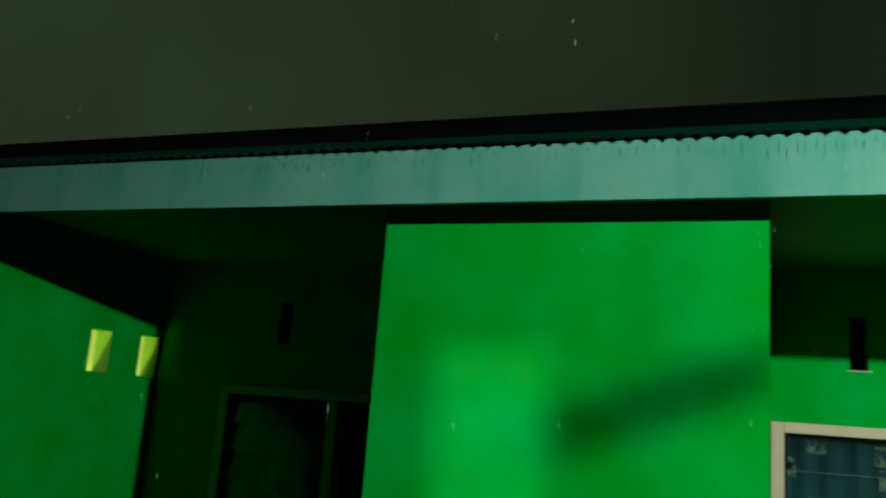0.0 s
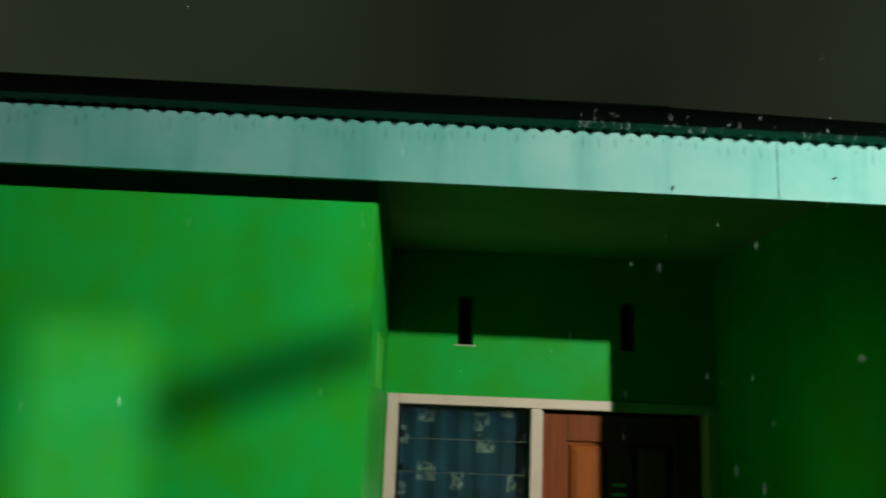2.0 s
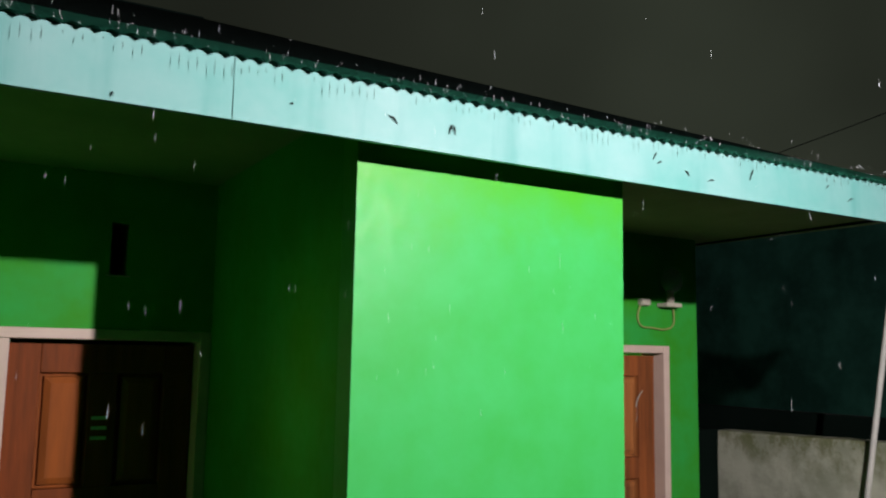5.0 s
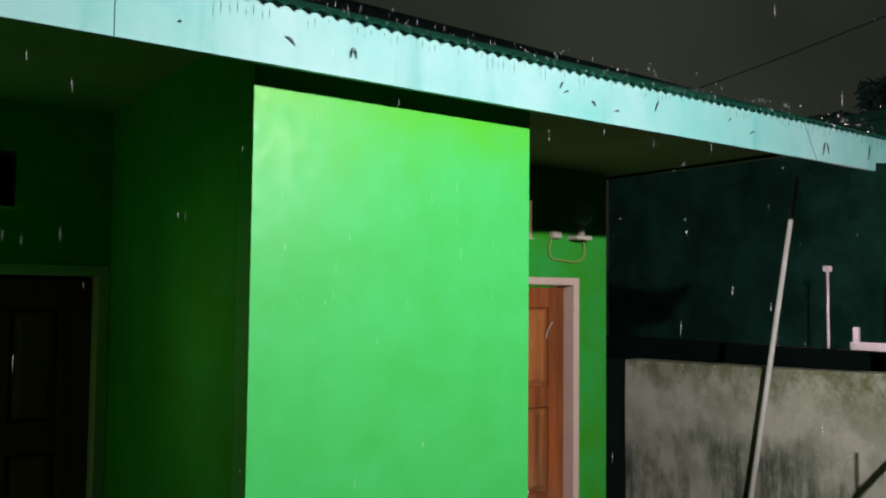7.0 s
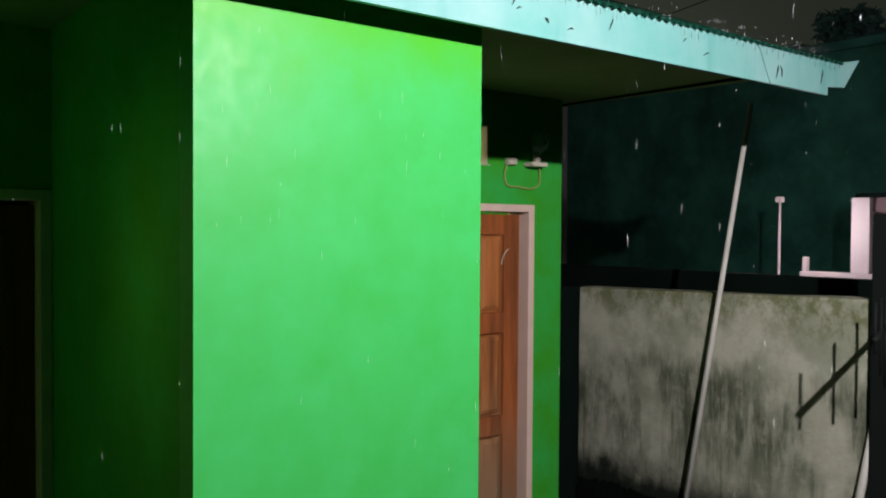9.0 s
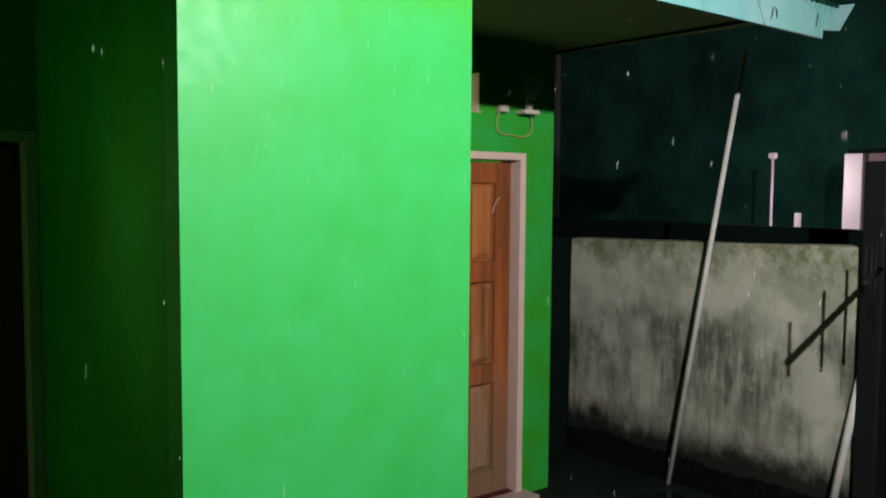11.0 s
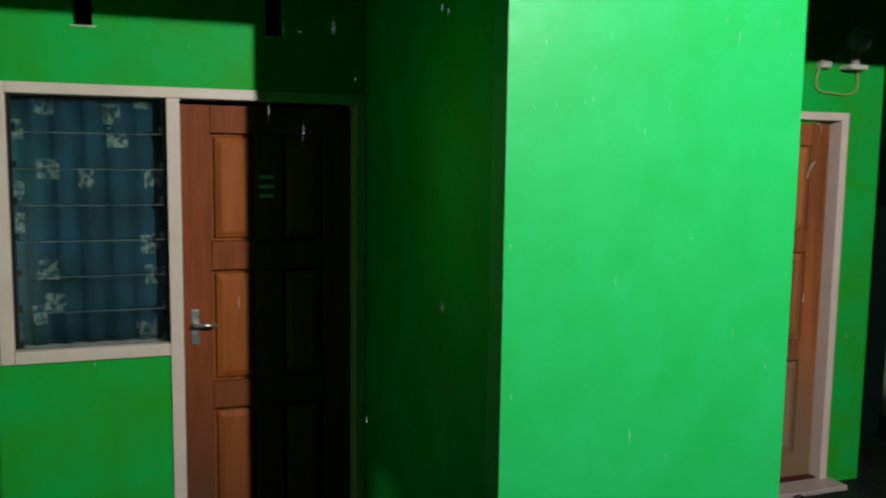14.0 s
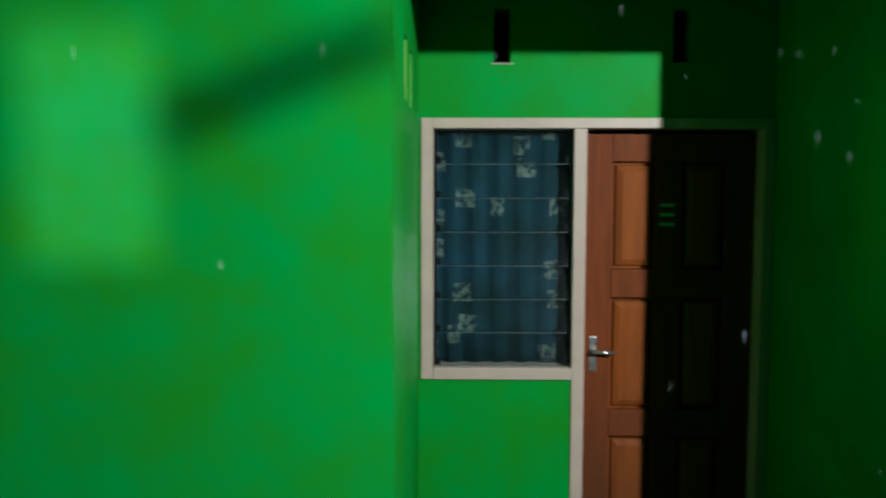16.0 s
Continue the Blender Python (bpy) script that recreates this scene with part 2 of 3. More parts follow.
EAVE = material("lit_eave_sheet", (0.0074, 0.093, 0.0558), 0.6, specular=0.155, second=(0.0062, 0.0744, 0.0465), scale=3.0, bump=0.05, bump_scale=20)
CREAM = material("cream_frame_paint", (0.54, 0.42, 0.35), 0.45, second=(0.4464, 0.341, 0.2914), scale=6, bump=0.06, bump_scale=80)
WOOD = material("brown_door_wood", (0.205, 0.05, 0.014), 0.55, specular=0.0744, second=(0.105, 0.03, 0.011), scale=4, spread=0.2, bump=0.1, bump_scale=30, stretch=(6, 6, 0.6), foot=((0.065, 0.03, 0.015), 0.05, 1.1))
PANEL = material("door_panel_wood", (0.275, 0.073, 0.015), 0.55, specular=0.0744, second=(0.16, 0.045, 0.012), scale=3, spread=0.2, bump=0.1, bump_scale=30, stretch=(6, 6, 0.6), foot=((0.10, 0.034, 0.014), 0.0, 0.9))
# end door pair: wear, plus a lighter tone for the light falling there
WORN_LIT_WOOD = material("worn_lit_door_wood", (0.31, 0.092, 0.025), 0.55, specular=0.124, second=(0.17, 0.05, 0.016), scale=4, spread=0.2, bump=0.15, bump_scale=30, stretch=(6, 6, 0.6), foot=((0.16, 0.102, 0.058), 0.1, 1.0), streak=(0.05, 0.022, 0.010), streak_amount=0.75)
WORN_LIT_PANEL = material("worn_lit_panel_wood", (0.38, 0.135, 0.04), 0.55, specular=0.124, second=(0.21, 0.075, 0.024), scale=3, spread=0.2, bump=0.15, bump_scale=30, stretch=(6, 6, 0.6), foot=((0.20, 0.135, 0.078), 0.2, 1.2), streak=(0.06, 0.027, 0.012), streak_amount=0.7)
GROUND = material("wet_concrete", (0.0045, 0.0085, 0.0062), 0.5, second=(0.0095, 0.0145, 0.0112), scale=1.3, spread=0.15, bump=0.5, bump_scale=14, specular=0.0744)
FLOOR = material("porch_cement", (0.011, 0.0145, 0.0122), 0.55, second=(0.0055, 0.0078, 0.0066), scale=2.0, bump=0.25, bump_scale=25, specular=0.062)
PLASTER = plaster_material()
# near-black plaster of the rear, outer and south walls
DARK_PLASTER = material("dark_wall_plaster", (0.0022, 0.006, 0.0045), 0.95, specular=0.03, second=(0.005, 0.0105, 0.008), scale=2.0, bump=0.4, bump_scale=22)
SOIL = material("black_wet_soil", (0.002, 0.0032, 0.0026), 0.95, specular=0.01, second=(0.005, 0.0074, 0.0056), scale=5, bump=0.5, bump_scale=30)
PUDDLE = material("standing_water", (0.0062, 0.0087, 0.0074), 0.16, bump=0.05, bump_scale=12)
PIPE = material("white_pipe", (0.5456, 0.5394, 0.496), 0.45, second=(0.3844, 0.3906, 0.3534), scale=6, bump=0.04)
METAL = material("steel", (0.55, 0.55, 0.53), 0.3, 0.9, bump=0.02)
DARK = material("dark_metal", (0.008, 0.010, 0.010), 0.6, bump=0.05, specular=0.08)
PALE = material("pale_plastic", (0.4464, 0.4216, 0.341), 0.5, scale=8, bump=0.02)
# yellow-green glow of the vents put into the reveal colour
LIT_REVEAL = material("lit_reveal_tint", (0.20, 0.31, 0.06), 0.7, second=(0.16, 0.27, 0.04), scale=9, bump=0.05)
CABLE = material("yellowed_cable", (0.2356, 0.31, 0.0868), 0.5, bump=0.02)
BULB = material("bulb_glass", (0.20, 0.36, 0.33), 0.08, bump=0.0, specular=0.6)
BULB.node_tree.nodes["Principled BSDF"].inputs["Alpha"].default_value = 0.45
TILE = material("pink_tile", (0.341, 0.2604, 0.2356), 0.3, second=(0.279, 0.2046, 0.186), scale=5, bump=0.04)
RED = material("dark_red_strip", (0.062, 0.0062, 0.0074), 0.4, bump=0.03)
TEAL = material("weathered_blue_green_wall", (0.036, 0.15, 0.11), 0.95, specular=0.02, second=(0.018, 0.072, 0.054), scale=0.9, spread=0.12, bump=0.2, bump_scale=9)
LEAF = material("dark_leaves", (0.0372, 0.0899, 0.0694), 0.95, second=(0.026, 0.0651, 0.0527), scale=3, bump=0.0, specular=0.062)
BARK = material("bark", (0.0372, 0.031, 0.0248), 0.9, scale=8, bump=0.6, bump_scale=20)
HOUSE = material("pale_pink_wall", (0.5208, 0.465, 0.4774), 0.7, second=(0.4712, 0.4092, 0.4216), scale=2, bump=0.06)
MAUVE = material("mauve_beam_paint", (0.1612, 0.1054, 0.1116), 0.7, second=(0.1116, 0.0744, 0.0806), scale=2, bump=0.06)
GREY = material("grey_wall", (0.124, 0.1302, 0.124), 0.8, second=(0.0744, 0.0806, 0.0744), scale=1.5, bump=0.15)
NUMBER = material("pale_green_paint", (0.32, 0.62, 0.40), 0.5, bump=0.02)
DIRT = material("dark_debris", (0.0186, 0.031, 0.0279), 0.8, bump=0.2)
WATER = material("rain_water", (0.6, 0.66, 0.66), 0.08, bump=0.0, specular=1.0)
# ground pane edges, their highlights put into the colour as pale specks
EDGE = material("glinting_glass_edge", (0.13, 0.17, 0.16), 0.5, second=(0.012, 0.025, 0.025), scale=17, spread=0.12, bump=0.02)
GLASS = glass_material()
CLOTH = curtain_material()


# ---- mesh helpers ----
def box(bm, x0, x1, y0, y1, z0, z1, bevel=0.0, turn=None):
    made = bmesh.ops.create_cube(bm, size=1.0)["verts"]
    for v in made:
        v.co = Vector(((x0 + x1) / 2 + v.co.x * (x1 - x0), (y0 + y1) / 2 + v.co.y * (y1 - y0), (z0 + z1) / 2 + v.co.z * (z1 - z0)))
    if turn is not None:
        bmesh.ops.transform(bm, matrix=turn, verts=made)
    if bevel:
        edges = list({e for v in made for e in v.link_edges})
        bmesh.ops.bevel(bm, geom=edges, offset=bevel, segments=2, affect="EDGES", profile=0.5)
    return bm


def boxed(*a, **k):
    return box(bmesh.new(), *a, **k)


def rod(bm, a, b, r0, r1=None, sides=12):
    a, b = Vector(a), Vector(b)
    m = Matrix.Translation((a + b) / 2) @ (b - a).to_track_quat("Z", "Y").to_matrix().to_4x4()
    bmesh.ops.create_cone(bm, cap_ends=True, segments=sides, radius1=r0, radius2=r0 if r1 is None else r1, depth=(b - a).length, matrix=m)
    return bm


def mesh(name, bm, mat, smooth=False):
    me = bpy.data.meshes.new(name)
    bmesh.ops.recalc_face_normals(bm, faces=bm.faces)
    if smooth:
        for f in bm.faces:
            f.smooth = True
    bm.to_mesh(me)
    bm.free()
    me.materials.append(mat)
    return me


def thing(name, label, category, bm=None, mat=None, at=(0, 0, 0), group="", kind="", smooth=False):
    ob = new(name, mesh(name, bm, mat, smooth) if bm else None)
    ob.location = at
    return tagged(ob, label, category, group, kind)


def part(name, bm, mat, parent, label="", smooth=False):
    ob = new(name, mesh(name, bm, mat, smooth))
    ob.parent = parent
    return tagged(ob, label)


def panel(axis, u0, u1, z0, z1, d0, d1, holes=()):
    """A wall slab from d0 to d1 across its thickness, with openings (u0, u1, z0, z1) right through it. axis: the way it runs."""
    us = sorted({u0, u1, *[h[i] for h in holes for i in (0, 1) if u0 < h[i] < u1]})
    zs = sorted({z0, z1, *[h[i] for h in holes for i in (2, 3) if z0 < h[i] < z1]})
    bm = bmesh.new()
    seen = {}

    def at(u, d, z):
        key = (u, d, z)
        if key not in seen:
            seen[key] = bm.verts.new((u, d, z) if axis == "x" else (d, u, z))
        return seen[key]

    def solid(i, j):
        if not (0 <= i < len(us) - 1 and 0 <= j < len(zs) - 1):
            return False
        u, z = (us[i] + us[i + 1]) / 2, (zs[j] + zs[j + 1]) / 2
        return not any(h[0] < u < h[1] and h[2] < z < h[3] for h in holes)

    for i in range(len(us) - 1):
        for j in range(len(zs) - 1):
            if not solid(i, j):
                continue
            a, b, c, e = us[i], us[i + 1], zs[j], zs[j + 1]
            for d in (d0, d1):
                bm.faces.new([at(a, d, c), at(b, d, c), at(b, d, e), at(a, d, e)])
            for ok, (p, q) in ((solid(i - 1, j), ((a, c), (a, e))), (solid(i + 1, j), ((b, c), (b, e))),
                               (solid(i, j - 1), ((a, c), (b, c))), (solid(i, j + 1), ((a, e), (b, e)))):
                if not ok:
                    bm.faces.new([at(p[0], d0, p[1]), at(q[0], d0, q[1]), at(q[0], d1, q[1]), at(p[0], d1, p[1])])
    return bm


# ---- plan of the building ----
FRONT, CEIL, DEEP = -1.485, 2.69, 0.19
BLOCKS = {"zero": (-4.45, -3.275), "one": (-1.312, -0.222), "two": (1.238, 2.226)}
UNITS = (-2.645, 0.0, 2.655)
END = 4.125
VENTS_BACK = [(x + dx, x + dx + 0.068, 2.272, 2.488) for x in UNITS for dx in (0.086, 0.812)]

# ---- setting ----
ground = bmesh.new()
bmesh.ops.create_grid(ground, x_segments=60, y_segments=60, size=70)
for v in ground.verts:
    v.co.z = -0.036 + 0.003 * noise.noise(v.co * 0.9)
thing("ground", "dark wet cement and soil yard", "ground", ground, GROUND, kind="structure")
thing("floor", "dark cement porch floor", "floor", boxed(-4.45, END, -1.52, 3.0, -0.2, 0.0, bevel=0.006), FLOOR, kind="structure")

holes = [(x - 0.208, x + 0.445, 0.967, 2.048) for x in UNITS] + [(x + 0.44, x + 1.236, 0.0, 2.048) for x in UNITS] + VENTS_BACK
thing("wall_back", "bright green painted plaster wall with narrow vents", "wall", panel("x", -4.45, END, 0.0, CEIL, 0.0, DEEP, holes), GREEN, kind="structure")
thing("wall_east", "green painted end wall of the row", "wall", panel("y", DEEP + 0.001, 3.0, 0.0, CEIL, END - 0.12, END), GREEN, kind="structure")
thing("wall_rear", "rear wall of the rooms", "wall", panel("x", -4.45, END, 0.0, CEIL, 3.001, 3.12), GREEN, kind="structure")
thing("wall_west", "west end wall of the row", "wall", panel("y", DEEP + 0.001, 3.0, 0.0, CEIL, -4.57, -4.45), GREEN, kind="structure")
for i, x in enumerate((-1.36, 1.29)):
    thing(f"wall_room_{i + 1}", "partition wall between two rooms", "wall", panel("y", DEEP + 0.001, 3.0, 0.0, CEIL, x, x + 0.1), GREEN, kind="structure")
for key, (x0, x1) in BLOCKS.items():
    slots = [(-0.96, -0.81, 2.04, 2.235), (-0.66, -0.50, 2.04, 2.235)]
    if key == "zero":
        slots = [(-0.52, -0.375, 2.055, 2.262), (-0.165, -0.02, 2.06, 2.275)]
    if key == "two":
        slots = []
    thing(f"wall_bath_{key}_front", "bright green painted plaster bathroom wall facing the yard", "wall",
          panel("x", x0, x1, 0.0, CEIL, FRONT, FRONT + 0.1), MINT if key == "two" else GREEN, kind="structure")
    thing(f"wall_bath_{key}_east", "green painted bathroom side wall with two narrow vents" if slots else "green painted bathroom side wall", "wall",
          panel("y", FRONT + 0.101, -0.001, 0.0, CEIL, x1 - 0.1, x1, slots), GREEN, kind="structure")
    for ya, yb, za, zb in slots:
        thing("vent_reveal", "vent reveal tinted yellow-green as if lit from the bathroom", "vent reveal",
              boxed(x1 - 0.098, x1 - 0.004, yb - 0.004, yb - 0.001, za + 0.002, zb - 0.002), LIT_REVEAL, kind="structure")
    if slots:
        # linings added as pale reflectors behind the vents
        thing(f"wall_bath_{key}_lining", "pale lining added inside the bathroom to brighten its vents", "wall",
              boxed(x0 + 0.103, x0 + 0.109, FRONT + 0.105, -0.01, 0.001, CEIL - 0.01), PALE, kind="structure")
        thing(f"wall_bath_{key}_rear_lining", "pale lining added on the rear bathroom wall to brighten the vents", "wall",
              boxed(x0 + 0.112, x1 - 0.105, -0.008, -0.002, 0.001, CEIL - 0.01), PALE, kind="structure")
    thing(f"wall_bath_{key}_west", "green painted bathroom side wall in shade", "wall",
          panel("y", FRONT + 0.101, -0.001, 0.0, CEIL, x0, x0 + 0.1), GREEN, kind="structure")

ceiling = boxed(-4.6, 4.19, -1.615, 3.12, CEIL + 0.001, CEIL + 0.007)
for v in ceiling.verts:
    if v.co.x > 0 and v.co.y < 0:
        v.co.x = 4.43
thing("ceiling", "pale flat soffit boards under the eaves", "ceiling", ceiling, SOFFIT, kind="structure")

# ---- roof: corrugated sheets on two slopes ----
EAVE_Y, EAVE_Z, RIDGE_Y, RIDGE_Z, ROOF_X0, ROOF_X1, HIP_X = -1.662, 2.694, 1.2, 3.905, -9.0, 4.27, 1.41


def corrugated(y0, z0, y1, z1, first=0.0, last=1.0):
    bm = bmesh.new()
    per, steps = 0.0425, 6
    count = int((ROOF_X1 - ROOF_X0) / per * steps)
    rows = []
    for share, amp, drop in ((0.0, 0.0055, 0.003), (0.008, 0.0050, 0.003), (0.025, 0.0025, 0.003), (0.07, 0.0008, 0.0028), (0.166, 0.0007, 0.0025), (1.0, 0.0006, 0.0)):
        if not first <= share <= last:
            continue
        y, z = y0 + (y1 - y0) * share, z0 + (z1 - z0) * share
        row = []
        for i in range(count + 1):
            x = ROOF_X0 + i * per / steps * (1 - share * (ROOF_X1 - HIP_X) / (ROOF_X1 - ROOF_X0))
            wave = abs(math.sin(math.pi * i / steps)) * 2 * amp
            sag = 0.006 * noise.noise(Vector((x * 0.8, y, 3.0)))
            row.append(bm.verts.new((x, y, z + wave - amp + sag - drop * (x + 0.7))))
        rows.append(row)
    for a, b in zip(rows, rows[1:]):
        for i in range(count):
            bm.faces.new([a[i], a[i + 1], b[i + 1], b[i]])
    bmesh.ops.solidify(bm, geom=bm.faces[:], thickness=0.002)
    return bm


roof = thing("roof", "dark green corrugated metal roof, wet with rain", "roof", kind="structure")
part("eave_sheet", corrugated(EAVE_Y, EAVE_Z, RIDGE_Y, RIDGE_Z, 0.0, 0.166), EAVE, roof, "eave sheet with a scalloped edge, coloured as the lit part of the roof")
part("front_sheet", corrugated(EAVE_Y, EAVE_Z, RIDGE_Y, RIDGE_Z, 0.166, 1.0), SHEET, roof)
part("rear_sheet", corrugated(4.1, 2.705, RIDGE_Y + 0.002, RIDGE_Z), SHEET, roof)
cap = bmesh.new()
rod(cap, (ROOF_X0, RIDGE_Y, RIDGE_Z - 0.02), (HIP_X, RIDGE_Y, RIDGE_Z - 0.02), 0.028, sides=10)
part("ridge_cap", cap, SHEET, roof)
hip = bmesh.new()
corners = ((ROOF_X1, EAVE_Y, EAVE_Z - 0.016), (ROOF_X1, 4.1, 2.69), (HIP_X, RIDGE_Y, RIDGE_Z - 0.004))
hip.faces.new([hip.verts.new(c) for c in corners])
bmesh.ops.solidify(hip, geom=hip.faces[:], thickness=0.002)
part("hip_sheet", hip, SHEET, roof)

# fascia boards, with two joints, the last one with a slanting end
FY, FB, FT = -1.64, 2.537, 2.697


def fascia_board(corners):
    bm = bmesh.new()
    rings = [[bm.verts.new((x, y, z)) for x, z in corners] for y in (FY, FY + 0.018)]
    bm.faces.new(rings[0]), bm.faces.new(rings[1])
    for i in range(len(corners)):
        j = (i + 1) % len(corners)
        bm.faces.new([rings[0][i], rings[0][j], rings[1][j], rings[1][i]])
    return bm


fascia = thing("fascia", "white painted fascia board with green stains and drips", "fascia", kind="structure")
part("board", fascia_board([(-9.0, FB), (-1.9, FB), (-1.9, FT), (-9.0, FT)]), FASCIA, fascia)
part("board", fascia_board([(-1.898, FB), (0.8285, FB), (0.8285, FT), (-1.898, FT)]), FASCIA, fascia)
part("board", fascia_board([(0.831, FB), (3.687, FB - 0.006), (3.592, FT - 0.008), (0.831, FT)]), FASCIA, fascia)
part("board", fascia_board([(3.697, FB - 0.006), (4.162, FB - 0.008), (4.166, FB + 0.03), (4.315, FB + 0.043), (4.45, FT + 0.025), (4.28, FT - 0.006), (3.602, FT - 0.008)]), FASCIA, fascia)


# ---- window and door units ----
def wavy_curtain(x0, x1, z0, z1, y):
    bm = bmesh.new()
    cols, rws = 40, 6
    grid = [[bm.verts.new((x0 + (x1 - x0) * i / cols, y + 0.012 * math.sin(i * 0.9) + 0.006 * math.sin(i * 2.3 + j), z0 + (z1 - z0) * j / rws))
             for i in range(cols + 1)] for j in range(rws + 1)]
    for j in range(rws):
        for i in range(cols):
            bm.faces.new([grid[j][i], grid[j][i + 1], grid[j + 1][i + 1], grid[j + 1][i]])
    bmesh.ops.solidify(bm, geom=bm.faces[:], thickness=0.002)
    return bm


def joined_frame(x):
    """Cream frame for a window and the door beside it, with louvre panes."""
    fr = thing(f"window_{UNITS.index(x) + 1}", "cream painted timber frame with glass louvres beside a door", "window", kind="structure")
    f0, f1 = -0.012, 0.175
    part("jamb", boxed(x - 0.21, x - 0.16, f0, f1, 0.966, 2.05, bevel=0.003), CREAM, fr)
    part("head", boxed(x - 0.159, x + 1.19, f0, f1, 2.008, 2.05, bevel=0.003), CREAM, fr)
    part("mullion", boxed(x + 0.417, x + 0.469, f0, f1, 0.0, 2.007, bevel=0.003), CREAM, fr)
    part("jamb", boxed(x + 1.191, x + 1.2365, f0, f1, 0.0, 2.05, bevel=0.003), CREAM, fr)
    part("sill", boxed(x - 0.159, x + 0.416, f0 - 0.004, f1, 0.966, 1.016, bevel=0.003), CREAM, fr)
    for side in (x - 0.158, x + 0.402):
        part("louvre_holder", boxed(side, side + 0.012, 0.02, 0.055, 1.02, 2.004, bevel=0.002), DARK, fr)
    pitch = 0.985 / 7
    for i in range(7):
        zc = 1.021 + pitch * (i + 0.5)
        turn = Matrix.Translation((0, 0.038, zc)) @ Matrix.Rotation(radians(-14), 4, "X") @ Matrix.Translation((0, -0.038, -zc))
        pane = part("pane", boxed(x - 0.144, x + 0.400, 0.0355, 0.0405, zc - pitch * 0.53, zc + pitch * 0.53, bevel=0.0008, turn=turn), GLASS, fr)
        pane.visible_shadow = False
        zl = zc - pitch * 0.53
        part("pane_edge", boxed(x - 0.144, x + 0.400, 0.0345, 0.0415, zl - 0.0022, zl - 0.0002, turn=turn), EDGE, pane)
        for side in (x - 0.146, x + 0.386):
            part("clip", boxed(side, side + 0.016, 0.026, 0.05, zc - pitch * 0.5, zc - pitch * 0.3, bevel=0.002), DARK, fr)
    cur = thing("curtain", "blue patterned cotton curtain behind the louvres", "curtain", wavy_curtain(x - 0.157, x + 0.414, 1.02, 1.998, 0.095), CLOTH, group="curtains")
    for p in cur.data.polygons:
        p.use_smooth = True
    rail = bmesh.new()
    rod(rail, (x - 0.159, 0.125, 1.985), (x + 0.416, 0.125, 1.985), 0.006)
    thing("curtain_rod", "thin metal curtain rod on the wall", "curtain rod", rail, METAL, group="curtain rods")
    return fr


def raised_panel(x0, x1, z0, z1, y):
    bm = bmesh.new()
    rings = []
    for inset, dy in ((0.0, 0.012), (0.003, 0.028), (0.013, 0.028), (0.017, 0.012), (0.042, 0.001)):
        rings.append([bm.verts.new((px, y + dy, pz)) for px, pz in ((x0 + inset, z0 + inset), (x1 - inset, z0 + inset), (x1 - inset, z1 - inset), (x0 + inset, z1 - inset))])
    for a, b in zip(rings, rings[1:]):
        for i in range(4):
            bm.faces.new([a[i], a[(i + 1) % 4], b[(i + 1) % 4], b[i]])
    bm.faces.new(rings[-1])
    back = [bm.verts.new((v.co.x, y + 0.034, v.co.z)) for v in rings[0]]
    bm.faces.new(back)
    for i in range(4):
        bm.faces.new([rings[0][i], rings[0][(i + 1) % 4], back[(i + 1) % 4], back[i]])
    return bm


def panel_door(x, number, y0, wood=WOOD, fill=PANEL):
    d = thing(f"door_{UNITS.index(x) + 1}", "closed brown wooden panel door with a lever handle", "door", kind="structure")
    y1 = y0 + 0.037
    a, b = x + 0.473, x + 1.188
    s = 0.118
    c0, c1 = (a + b) / 2 - 0.055, (a + b) / 2 + 0.055
    rails = [(0.012, 0.17), (0.70, 0.815), (1.30, 1.42), (1.875, 1.992)]
    part("stile", boxed(a, a + s, y0, y1, 0.012, 1.992, bevel=0.003), wood, d)
    part("stile", boxed(b - s, b, y0, y1, 0.012, 1.992, bevel=0.003), wood, d)
    for z0, z1 in rails:
        part("rail", boxed(a + s + 0.001, b - s - 0.001, y0, y1, z0, z1, bevel=0.003), wood, d)
    for (_, z0), (z1, _) in zip(rails, rails[1:]):
        part("muntin", boxed(c0, c1, y0, y1, z0 + 0.001, z1 - 0.001, bevel=0.003), wood, d)
        for p0, p1 in ((a + s + 0.001, c0 - 0.001), (c1 + 0.001, b - s - 0.001)):
            part("door_panel", raised_panel(p0, p1, z0 + 0.001, z1 - 0.001, y0 + 0.002), fill, d)
    plate = part("handle_plate", boxed(a + 0.03, a + 0.062, y0 - 0.006, y0 - 0.0005, 0.985, 1.135, bevel=0.004), METAL, d, "steel handle plate")
    lever = bmesh.new()
    rod(lever, (a + 0.046, y0 - 0.005, 1.075), (a + 0.046, y0 - 0.05, 1.075), 0.009)
    rod(lever, (a + 0.042, y0 - 0.046, 1.075), (a + 0.135, y0 - 0.046, 1.070), 0.009, 0.007)
    part("lever", lever, METAL, plate, smooth=True)
    if number:
        bars = bmesh.new()
        for i in range(3):
            box(bars, x + 0.792, x + 0.852, y0 - 0.0035, y0 - 0.0005, 1.606 + i * 0.04, 1.620 + i * 0.04, bevel=0.001)
        part("number_bars", bars, NUMBER, d, "pale green painted marks")
    return d


for unit in UNITS:
    joined_frame(unit)
    if unit == UNITS[2]:
        panel_door(unit, False, 0.068, WORN_LIT_WOOD, WORN_LIT_PANEL)
    else:
        panel_door(unit, unit == 0.0, 0.08)

sill = thing("threshold", "pale pink tile threshold with a dark red strip", "threshold", kind="structure")
part("tile", boxed(3.10, 3.93, -0.13, 0.067, 0.001, 0.03, bevel=0.005), TILE, sill)
